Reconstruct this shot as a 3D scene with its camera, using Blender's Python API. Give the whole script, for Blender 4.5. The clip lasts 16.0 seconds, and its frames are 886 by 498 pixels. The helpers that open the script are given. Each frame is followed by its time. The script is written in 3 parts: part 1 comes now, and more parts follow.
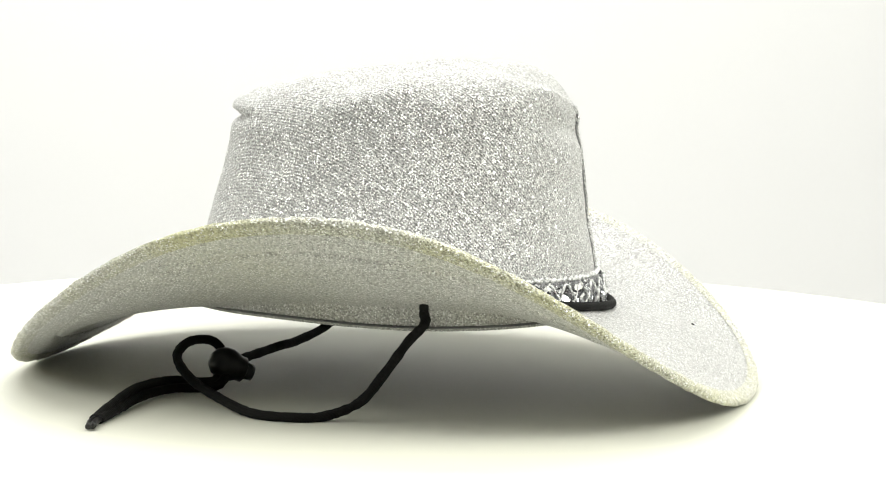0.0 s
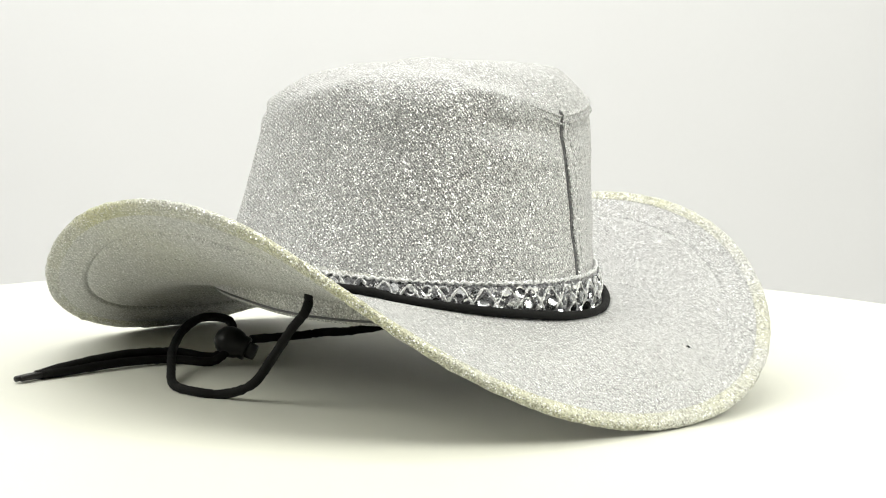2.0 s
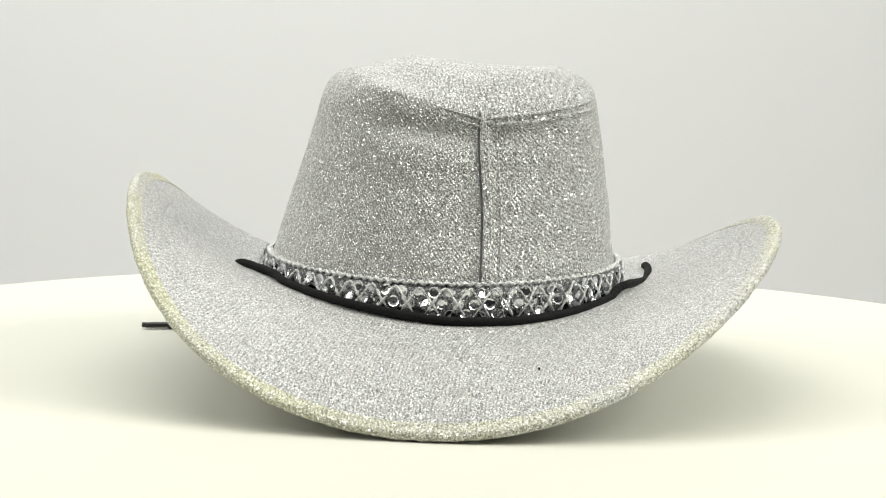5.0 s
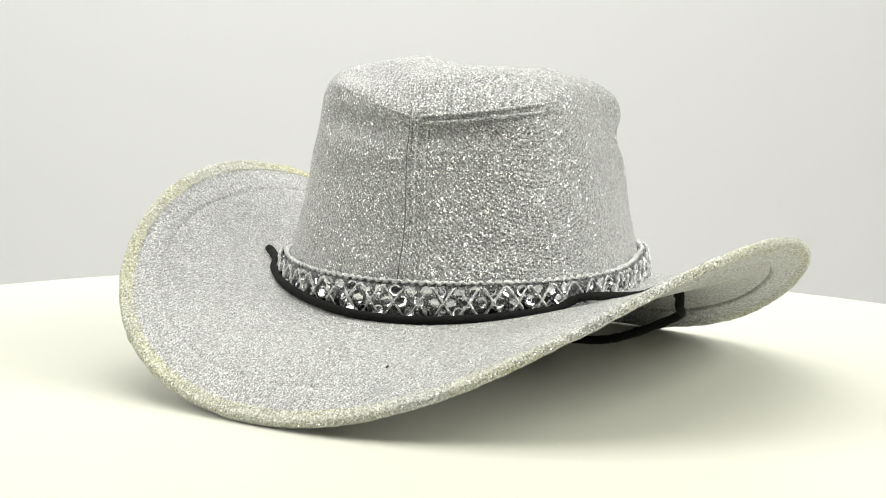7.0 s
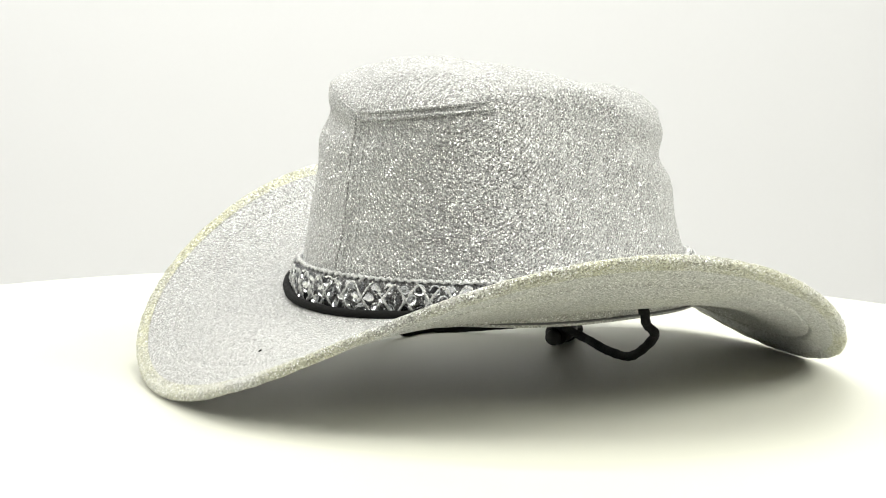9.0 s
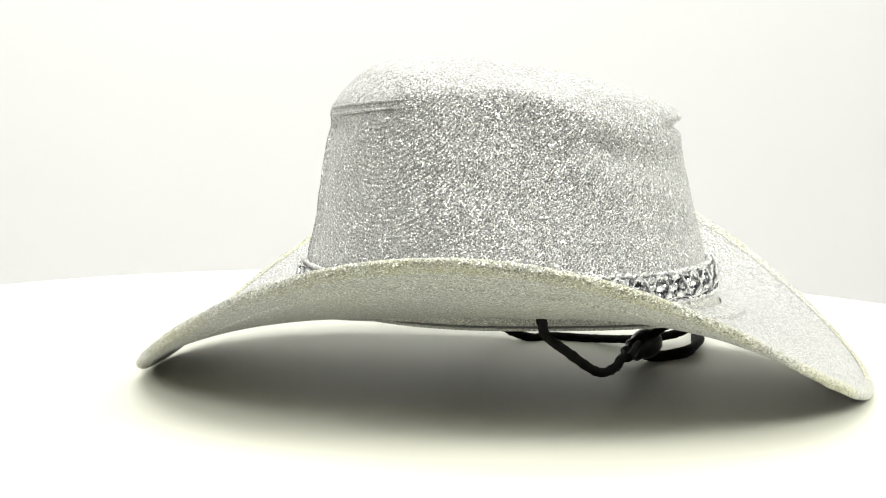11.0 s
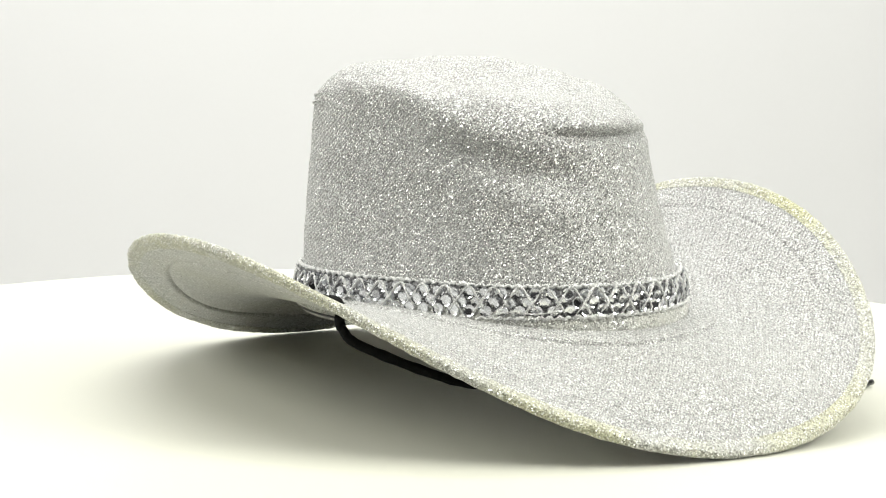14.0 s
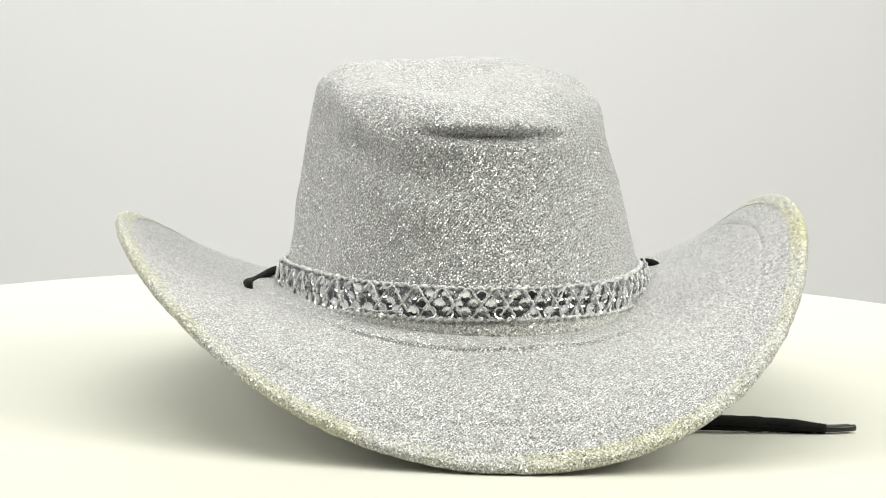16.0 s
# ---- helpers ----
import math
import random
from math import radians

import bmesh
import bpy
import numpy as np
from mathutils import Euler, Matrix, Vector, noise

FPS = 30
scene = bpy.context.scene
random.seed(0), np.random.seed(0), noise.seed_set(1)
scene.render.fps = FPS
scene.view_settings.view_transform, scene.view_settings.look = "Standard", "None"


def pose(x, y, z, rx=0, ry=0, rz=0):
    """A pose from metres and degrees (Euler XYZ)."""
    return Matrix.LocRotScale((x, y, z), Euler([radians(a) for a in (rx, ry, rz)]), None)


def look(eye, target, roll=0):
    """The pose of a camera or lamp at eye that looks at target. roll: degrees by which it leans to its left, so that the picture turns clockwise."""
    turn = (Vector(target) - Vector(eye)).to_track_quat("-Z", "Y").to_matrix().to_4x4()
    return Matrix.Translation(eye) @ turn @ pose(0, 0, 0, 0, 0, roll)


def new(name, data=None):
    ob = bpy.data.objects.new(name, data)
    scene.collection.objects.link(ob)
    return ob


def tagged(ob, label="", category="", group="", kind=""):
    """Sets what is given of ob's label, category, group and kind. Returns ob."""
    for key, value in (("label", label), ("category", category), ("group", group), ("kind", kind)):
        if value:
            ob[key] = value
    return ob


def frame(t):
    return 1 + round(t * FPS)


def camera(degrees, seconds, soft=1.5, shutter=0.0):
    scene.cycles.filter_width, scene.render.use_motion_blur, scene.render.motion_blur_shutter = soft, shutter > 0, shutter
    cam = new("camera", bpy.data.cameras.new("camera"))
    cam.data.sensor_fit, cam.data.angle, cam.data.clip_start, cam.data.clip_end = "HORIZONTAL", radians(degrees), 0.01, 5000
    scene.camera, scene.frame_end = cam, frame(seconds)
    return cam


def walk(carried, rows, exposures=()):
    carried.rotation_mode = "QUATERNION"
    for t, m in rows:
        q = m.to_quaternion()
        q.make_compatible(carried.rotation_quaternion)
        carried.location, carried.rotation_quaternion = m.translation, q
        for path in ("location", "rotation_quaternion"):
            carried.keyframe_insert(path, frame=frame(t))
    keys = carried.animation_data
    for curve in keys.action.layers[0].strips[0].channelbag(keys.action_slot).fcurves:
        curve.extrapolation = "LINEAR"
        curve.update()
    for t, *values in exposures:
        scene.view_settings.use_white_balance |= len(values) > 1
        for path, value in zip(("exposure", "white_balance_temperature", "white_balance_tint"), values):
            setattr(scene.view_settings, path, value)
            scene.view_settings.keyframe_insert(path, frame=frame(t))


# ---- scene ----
# ---- camera: stands still before the turntable ----
cam = camera(23.205, 16.0, soft=1.1)
EYE, TARGET = (0, -1.0700, 0.2033), (-0.0041, -0.0782, 0.0756)
CAM = look(EYE, TARGET, 1.345)
walk(cam, [(0, CAM), (16.0, CAM)],
     [(0, 0.28), (0.5, 0.25), (1.0, 0.19), (1.5, 0.14), (2.0, 0.08), (3.0, -0.05), (4.0, -0.16),
      (6.3, -0.15), (7.0, -0.10), (8.0, 0.02), (9.0, 0.14), (10.0, 0.24), (11.5, 0.23),
      (12.5, 0.23), (13.5, 0.16), (14.0, 0.08), (14.5, -0.02), (15.0, -0.07), (16.0, -0.12)])

# ---- light: studio softboxes over and beside the turntable ----
world = bpy.data.worlds.new("studio_air")
scene.world = world
world.use_nodes = True
world.node_tree.nodes["Background"].inputs[0].default_value = (0.9, 0.95, 1.0, 1)
world.node_tree.nodes["Background"].inputs[1].default_value = 0.008


def softbox(name, eye, target, w, h, watts, color):
    data = bpy.data.lights.new(name, "AREA")
    data.shape, data.size, data.size_y, data.energy, data.color = "RECTANGLE", w, h, watts, color
    ob = new(name, data)
    ob.matrix_world = look(eye, target)
    return ob


softbox("overhead_softbox", (0.0, -0.14, 1.6), (0, 0.0, 0), 1.9, 1.3, 17.8, (1.0, 1.0, 0.905))
softbox("side_softbox", (-1.35, -0.3, 1.0), (0, 0, 0.05), 0.9, 0.9, 14.5, (1.0, 1.0, 0.905))
softbox("side_softbox", (1.35, -0.3, 1.0), (0, 0, 0.05), 0.9, 0.9, 24, (1.0, 1.0, 0.905))
# unseen fill lamp, added only to brighten the backdrop paper
softbox("backdrop_fill", (-0.40, 0.75, 1.7), (-0.40, 1.9, 0.35), 1.6, 0.4, 29.5, (1.0, 1.0, 0.98))


# ---- materials ----
def material(name, color, rough=0.6, metal=0.0):
    m = bpy.data.materials.new(name)
    m.use_nodes = True
    b = m.node_tree.nodes["Principled BSDF"]
    b.inputs["Base Color"].default_value = (*color, 1)
    b.inputs["Roughness"].default_value, b.inputs["Metallic"].default_value = rough, metal
    return m, m.node_tree.nodes, m.node_tree.links, b


def node(nodes, kind, **values):
    n = nodes.new(kind)
    for key, value in values.items():
        n.inputs[key].default_value = value
    return n


def maths(nodes, links, op, a, b):
    n = nodes.new("ShaderNodeMath")
    n.operation = op
    for i, v in enumerate((a, b)):
        if isinstance(v, (int, float)):
            n.inputs[i].default_value = v
        else:
            links.new(v, n.inputs[i])
    return n.outputs[0]


def vmaths(nodes, links, op, a, b):
    n = nodes.new("ShaderNodeVectorMath")
    n.operation = op
    for i, v in enumerate((a, b)):
        if isinstance(v, tuple):
            n.inputs[i].default_value = v
        else:
            links.new(v, n.inputs[i])
    return n.outputs[0]


def glitter(name, dark, light, spark=0.16, tilt=0.75, twill=1.0, dirt=0.25, flakes=1000.0, shine=0.4):
    """Lurex cloth: a fine grey weave in which small bright flakes sit, each with its own slant."""
    m, nodes, links, b = material(name, light, 0.55)
    co = nodes.new("ShaderNodeTexCoord").outputs["Object"]
    grain = node(nodes, "ShaderNodeTexVoronoi", Scale=flakes * 1.2, Randomness=1.0)
    flake = node(nodes, "ShaderNodeTexVoronoi", Scale=flakes, Randomness=1.0)
    big = node(nodes, "ShaderNodeTexNoise", Scale=14.0, Detail=5.0)
    wave = node(nodes, "ShaderNodeTexWave", Scale=300.0, Distortion=0.6, Detail=1.0)
    wave.bands_direction = "DIAGONAL"
    for n in (grain, flake, big, wave):
        links.new(co, n.inputs["Vector"])
    g, f = nodes.new("ShaderNodeSeparateColor"), nodes.new("ShaderNodeSeparateColor")
    slant = nodes.new("ShaderNodeTexWhiteNoise")
    links.new(flake.outputs["Position"], slant.inputs["Vector"])
    links.new(grain.outputs["Color"], g.inputs[0]), links.new(flake.outputs["Color"], f.inputs[0])
    # a flake shows near the middle of its cell, in some of the cells, more of them here than there
    share = maths(nodes, links, "ADD", 1 - spark * 1.5, maths(nodes, links, "MULTIPLY", big.outputs["Fac"], spark))
    on = maths(nodes, links, "MULTIPLY", maths(nodes, links, "GREATER_THAN", f.outputs["Red"], share),
               maths(nodes, links, "LESS_THAN", flake.outputs["Distance"], 0.5))
    bright = maths(nodes, links, "MULTIPLY", on, maths(nodes, links, "GREATER_THAN", f.outputs["Green"], 1 - shine))
    off = vmaths(nodes, links, "MULTIPLY", vmaths(nodes, links, "SUBTRACT", grain.outputs["Color"], (0.5, 0.5, 0.5)), (tilt, tilt, tilt))
    lean = vmaths(nodes, links, "MULTIPLY", vmaths(nodes, links, "SUBTRACT", slant.outputs["Color"], (0.5, 0.5, 0.35)), (1.9, 1.9, 1.9))
    pick = nodes.new("ShaderNodeMix")
    pick.data_type = "VECTOR"
    links.new(bright, pick.inputs["Factor"]), links.new(off, pick.inputs[4]), links.new(lean, pick.inputs[5])
    bump = node(nodes, "ShaderNodeBump", Strength=0.4 * twill, Distance=0.0004)
    links.new(maths(nodes, links, "ADD", wave.outputs["Fac"], g.outputs["Blue"]), bump.inputs["Height"])
    nor = vmaths(nodes, links, "NORMALIZE", vmaths(nodes, links, "ADD", bump.outputs[0], pick.outputs[1]), (0, 0, 0))
    links.new(nor, b.inputs["Normal"])
    ramp = nodes.new("ShaderNodeMix")
    ramp.data_type = "RGBA"
    ramp.inputs["A"].default_value, ramp.inputs["B"].default_value = (*dark, 1), (*light, 1)
    stain = maths(nodes, links, "MULTIPLY", maths(nodes, links, "SUBTRACT", big.outputs["Fac"], 0.5), dirt)
    twl = maths(nodes, links, "MULTIPLY", maths(nodes, links, "SUBTRACT", wave.outputs["Fac"], 0.5), 0.35 * twill)
    links.new(maths(nodes, links, "ADD", maths(nodes, links, "ADD", g.outputs["Red"], stain), twl), ramp.inputs["Factor"])
    # colour comes and goes in patches
    hue = nodes.new("ShaderNodeHueSaturation")
    links.new(maths(nodes, links, "MAXIMUM", maths(nodes, links, "ADD", maths(nodes, links, "MULTIPLY", big.outputs["Fac"], 4.0), -1.3), 0.1), hue.inputs["Saturation"])
    links.new(ramp.outputs["Result"], hue.inputs["Color"])
    top = nodes.new("ShaderNodeMix")
    top.data_type = "RGBA"
    top.inputs["B"].default_value = (0.97, 0.97, 0.965, 1)
    links.new(hue.outputs["Color"], top.inputs["A"]), links.new(on, top.inputs["Factor"])
    links.new(top.outputs["Result"], b.inputs["Base Color"])
    b.inputs["Sheen Weight"].default_value, b.inputs["Sheen Roughness"].default_value = 0.3, 0.4
    links.new(bright, b.inputs["Metallic"])
    links.new(maths(nodes, links, "SUBTRACT", 0.55, maths(nodes, links, "MULTIPLY", bright, 0.27)), b.inputs["Roughness"])
    return m


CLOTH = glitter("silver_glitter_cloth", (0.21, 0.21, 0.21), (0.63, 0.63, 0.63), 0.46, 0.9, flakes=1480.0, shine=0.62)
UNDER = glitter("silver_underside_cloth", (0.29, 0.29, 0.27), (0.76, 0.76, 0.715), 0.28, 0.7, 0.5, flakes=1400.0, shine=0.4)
# the same glitter tinted yellow, for the brim's edge
BIND = glitter("yellowish_edge_cloth", (0.26, 0.255, 0.175), (0.74, 0.735, 0.56), 0.30, 0.9, 0.5, flakes=1350.0, shine=0.45)
BRAID = glitter("silver_braid", (0.55, 0.55, 0.56), (0.97, 0.97, 0.97), 0.3, 1.2, 0.3, 0.1, 1300.0)
BAND_NET = glitter("dark_silver_band_net", (0.06, 0.06, 0.065), (0.34, 0.34, 0.36), 0.2, 1.0, 0.3, 0.1, 1300.0)
THREAD = glitter("silver_stitching", (0.36, 0.36, 0.36), (0.78, 0.78, 0.77), 0.1, 0.4, 0.3, 0.1)


def black_cord():
    m, nodes, links, b = material("black_polyester_cord", (0.007, 0.007, 0.007), 0.8)
    co = nodes.new("ShaderNodeTexCoord").outputs["Object"]
    wave = node(nodes, "ShaderNodeTexWave", Scale=330.0, Distortion=3.0)
    wave.bands_direction = "DIAGONAL"
    links.new(co, wave.inputs["Vector"])
    noise_ = node(nodes, "ShaderNodeTexNoise", Scale=900.0)
    links.new(co, noise_.inputs["Vector"])
    bump = node(nodes, "ShaderNodeBump", Strength=0.3, Distance=0.0004)
    links.new(maths(nodes, links, "ADD", wave.outputs["Fac"], noise_.outputs["Fac"]), bump.inputs["Height"])
    links.new(bump.outputs[0], b.inputs["Normal"])
    b.inputs["Specular IOR Level"].default_value = 0.2
    return m


CORD = black_cord()
PLASTIC = material("black_plastic", (0.01, 0.01, 0.011), 0.28)[0]
GREY_PLASTIC = material("grey_plunger_plastic", (0.05, 0.05, 0.05), 0.25)[0]
# grey that stands for the shade inside narrow gaps
SEAM_SHADE = material("seam_shade_grey", (0.15, 0.15, 0.155), 0.8)[0]


def sequin_metal():
    m, nodes, links, b = material("mirror_sequin", (0.80, 0.81, 0.84), 0.12, 1.0)
    info = nodes.new("ShaderNodeObjectInfo")
    links.new(maths(nodes, links, "ADD", maths(nodes, links, "MULTIPLY", info.outputs["Random"], 0.16), 0.10), b.inputs["Roughness"])
    return m


SEQUIN = sequin_metal()


def painted(name, color, rough, grain, amount, streak=3.0):
    m, nodes, links, b = material(name, color, rough)
    co = nodes.new("ShaderNodeTexCoord").outputs["Object"]
    a = node(nodes, "ShaderNodeTexNoise", Scale=grain, Detail=5.0)
    c = node(nodes, "ShaderNodeTexNoise", Scale=streak, Detail=3.0)
    links.new(co, a.inputs["Vector"]), links.new(co, c.inputs["Vector"])
    mix = nodes.new("ShaderNodeMix")
    mix.data_type = "RGBA"
    mix.inputs["A"].default_value = (*[x * (1 - amount) for x in color], 1)
    mix.inputs["B"].default_value = (*[min(1, x * (1 + amount * 0.5)) for x in color], 1)
    links.new(maths(nodes, links, "MULTIPLY", maths(nodes, links, "ADD", a.outputs["Fac"], c.outputs["Fac"]), 0.5), mix.inputs["Factor"])
    links.new(mix.outputs["Result"], b.inputs["Base Color"])
    bump = node(nodes, "ShaderNodeBump", Strength=0.05, Distance=0.0005)
    links.new(a.outputs["Fac"], bump.inputs["Height"])
    links.new(bump.outputs[0], b.inputs["Normal"])
    return m


DISC_WHITE = painted("cream_white_laminate", (0.68, 0.68, 0.615), 0.5, 260.0, 0.02)
DISC_WHITE.node_tree.nodes["Principled BSDF"].inputs["Specular IOR Level"].default_value = 0.15
PAPER = painted("white_backdrop_paper", (0.80, 0.80, 0.80), 0.9, 140.0, 0.02, 1.2)
WALL = painted("grey_studio_wall", (0.55, 0.55, 0.55), 0.9, 60.0, 0.05)
CEILING = painted("white_studio_ceiling", (0.78, 0.78, 0.77), 0.9, 60.0, 0.03)
DARK_WALL = painted("dark_studio_wall", (0.09, 0.09, 0.095), 0.9, 60.0, 0.05)
FLOOR = painted("grey_studio_floor", (0.16, 0.16, 0.16), 0.7, 60.0, 0.08)
STEEL = painted("dark_grey_steel", (0.10, 0.10, 0.105), 0.45, 90.0, 0.06)


# ---- building helpers ----
def link_mesh(name, verts, faces, mat, parent=None, smooth=True, label=""):
    me = bpy.data.meshes.new(name)
    me.from_pydata([tuple(v) for v in verts], [], [tuple(f) for f in faces])
    me.materials.append(mat)
    if smooth:
        me.polygons.foreach_set("use_smooth", [True] * len(me.polygons))
    me.update()
    ob = new(name, me)
    ob.parent = parent
    if label:
        tagged(ob, label)
    return ob


def grid_faces(rows, cols, closed=True, start=0):
    f = []
    for i in range(rows - 1):
        for j in range(cols if closed else cols - 1):
            k = (j + 1) % cols
            f.append((start + i * cols + j, start + i * cols + k, start + (i + 1) * cols + k, start + (i + 1) * cols + j))
    return f


def part(name, bm, mat, parent, label=""):
    me = bpy.data.meshes.new(name)
    bmesh.ops.recalc_face_normals(bm, faces=bm.faces)
    bm.to_mesh(me)
    bm.free()
    me.materials.append(mat)
    me.polygons.foreach_set("use_smooth", [True] * len(me.polygons))
    ob = new(name, me)
    ob.parent = parent
    if label:
        tagged(ob, label)
    return ob


def spline(points, per=10):
    """A smooth way through a few points (Catmull-Rom)."""
    p = np.array(points, float)
    p = np.vstack([2 * p[0] - p[1], p, 2 * p[-1] - p[-2]])
    out = []
    for i in range(1, len(p) - 2):
        for t in np.linspace(0, 1, per, endpoint=False):
            a, b, c, d = p[i - 1:i + 3]
            out.append(0.5 * (2 * b + (c - a) * t + (2 * a - 5 * b + 4 * c - d) * t * t + (3 * b - a - 3 * c + d) * t ** 3))
    out.append(p[-2])
    return np.array(out)


def tube(name, path, radius, mat, parent, label="", sides=12, wobble=0.0, flat=1.0, taper=0):
    path = np.array(path, float)
    tan = np.gradient(path, axis=0)
    tan /= np.linalg.norm(tan, axis=1)[:, None] + 1e-12
    up = np.array([0, 0, 1.0])
    rings = []
    rng = np.random.default_rng(len(path))
    side = None
    for i, (c, t) in enumerate(zip(path, tan)):
        s = np.cross(t, up)
        if np.linalg.norm(s) < 0.15:
            s = side if side is not None else np.array([1.0, 0, 0])
        s = s - t * (s @ t)
        s /= np.linalg.norm(s)
        side = s
        v = np.cross(s, t)
        r = radius * (1 + wobble * rng.normal())
        if taper:
            r *= min(1.0, (i + 0.5) / taper, (len(path) - i - 0.5) / taper)
        rings.append([c + r * (math.cos(a) * s + flat * math.sin(a) * v) for a in np.arange(sides) * 2 * math.pi / sides])
    verts = np.array(rings).reshape(-1, 3).tolist()
    faces = grid_faces(len(path), sides)
    faces.append(tuple(range(sides))[::-1])
    faces.append(tuple(range((len(path) - 1) * sides, len(path) * sides)))
    return link_mesh(name, verts, faces, mat, parent, True, label)


# ---- the studio ----
def box(bm, x0, y0, z0, x1, y1, z1):
    r = bmesh.ops.create_cube(bm, size=1, matrix=Matrix.Translation(((x0 + x1) / 2, (y0 + y1) / 2, (z0 + z1) / 2)) @ Matrix.Diagonal((x1 - x0, y1 - y0, z1 - z0, 1)))
    return r["verts"]


def studio():
    low, high = -0.80, 2.0
    for name, dims, mat in (("floor", (-2.6, -2.6, low - 0.1, 2.6, 2.6, low), FLOOR), ("ceiling", (-2.6, -2.6, high, 2.6, 2.6, high + 0.1), CEILING),
                            ("wall_north", (-2.6, 2.5, low, 2.6, 2.6, high), WALL), ("wall_south", (-2.6, -2.6, low, 2.6, -2.5, high), DARK_WALL),
                            ("wall_west", (-2.6, -2.5, low, -2.5, 2.5, high), DARK_WALL), ("wall_east", (2.5, -2.5, low, 2.6, 2.5, high), DARK_WALL)):
        bm = bmesh.new()
        box(bm, *dims)
        ob = part(name, bm, mat, None)
        ob.data.polygons.foreach_set("use_smooth", [False] * len(ob.data.polygons))
        tagged(ob, ("plain dark studio " if mat in (DARK_WALL, FLOOR) else "plain pale studio ") + name.split("_")[0], name.split("_")[0], kind="structure")
    # paper sweep: down the wall and forward over the floor in one curve
    prof = [(1.95, 1.95), (1.95, -0.2)] + [(1.45 + 0.5 * math.cos(a), -0.29 - 0.5 * math.sin(a)) for a in np.linspace(0, math.pi / 2, 16)] + [(0.7, -0.79)]
    verts, faces = [], []
    for off in (0, 0.004):
        for y, z in prof:
            verts += [(-2.2, y + off, z - off * 0.5), (2.2, y + off, z - off * 0.5)]
    n = len(prof)
    for k in (0, 2 * n):
        faces += [(k + 2 * i, k + 2 * i + 1, k + 2 * i + 3, k + 2 * i + 2) for i in range(n - 1)]
    sweep = link_mesh("backdrop", verts, faces, PAPER)
    tagged(sweep, "seamless white paper backdrop behind the turntable", "backdrop", kind="structure")


studio()


# ---- turntable ----
def lathe(profile, seg=192):
    verts = [(r * math.cos(a), r * math.sin(a), z) for r, z in profile for a in np.arange(seg) * 2 * math.pi / seg]
    faces = grid_faces(len(profile), seg)
    faces += [tuple(range(seg))[::-1], tuple(range((len(profile) - 1) * seg, len(profile) * seg))]
    return verts, faces


def turntable():
    root = tagged(new("turntable"), "large round cream-white turntable disc under the hat", "turntable")
    R = 0.4
    v, f = lathe([(0.05, -0.03), (R - 0.004, -0.03), (R, -0.027), (R, -0.002), (R - 0.0006, -0.0006), (R - 0.002, 0.0), (0.05, 0.0)])
    link_mesh("turntable_top", v, f, DISC_WHITE, root).data.polygons.foreach_set("use_smooth", [False] * len(f))
    v, f = lathe([(0.30, -0.795), (0.30, -0.77), (0.09, -0.76), (0.09, -0.06), (0.16, -0.05), (0.16, -0.03)], 64)
    link_mesh("turntable_base", v, f, STEEL, root, True, "dark grey steel pedestal")
    return root


TURNTABLE = turntable()

# ---- the hat: forms as sums of waves round its axis ----
CROWN_X, EDGE_X = -0.02889, -0.03531
Z_LOW, Z_TOP = 0.05564, 0.1498
EDGE_R = [0.17388, 0.00732, 0.00355, 0.01042, -0.0012, -0.00245, -0.00202, -0.00157, 0.00286, -0.00002, 0.00056, 0.00009, 0.00067, 0.00047, 0.00004]
EDGE_Z = [0.04605, 0.00073, -0.00661, -0.03931, 0.01861, -0.00056, 0.00289, -0.00093, 0.00049, 0.00058, 0.00017, 0.00014, -0.00117, -0.00032, -0.00008]
SECTION = ([0.09272, 0.00213, 0.00077, 0.00652, -0.00345, -0.00222, 0.00156, 0.0003, -0.00036, 0.0006, -0.0009],
           [0.08304, 0.00588, 0.00259, 0.00779, -0.00178, -0.00203, 0.00203, -0.00105, -0.00062, -0.00057, -0.00047],
           [0.07366, 0.00856, 0.00701, 0.00928, -0.00356, -0.00063, 0.00215, -0.00185, 0.00007, -0.00171, -0.00006])
RIM_Z = [0.13942, 0.00633, -0.00045, -0.00483, -0.00006, -0.00375, -0.00121, 0.00216, -0.00182, -0.00213, 0.00115]
CAP_MID = 0.15185
CAP = ((0.35, [0.15261, 0.00293, -0.00813, 0.00213, -0.00028, 0.00038, -0.00038]),
       (0.70, [0.15377, 0.00584, -0.00019, -0.00066, 0.00053, -0.00028, -0.0008]),
       (0.92, [0.14575, 0.00495, -0.00043, -0.00211, -0.00033, -0.00138, 0.0011]))


def waves(co, a):
    """Mean, then cosine and sine of each multiple of the angle."""
    a = np.asarray(a, float)
    out = np.full(a.shape, float(co[0]))
    for k in range(1, len(co) // 2 + 1):
        out = out + co[2 * k - 1] * np.cos(k * a) + co[2 * k] * np.sin(k * a)
    return out


def crown_radius(a, z):
    u = (np.asarray(z, float) - Z_LOW) / (Z_TOP - Z_LOW)
    return (1 - u) * (1 - 2 * u) * waves(SECTION[0], a) + 4 * u * (1 - u) * waves(SECTION[1], a) + u * (2 * u - 1) * waves(SECTION[2], a)


def base_height(a):
    """Where brim and crown meet: higher at the sides than at front and back."""
    return 0.0405 + 0.0094 * np.sin(a) ** 2 - 0.0019 * np.sin(a) - 0.0026 * np.maximum(0, np.cos(a)) ** 3


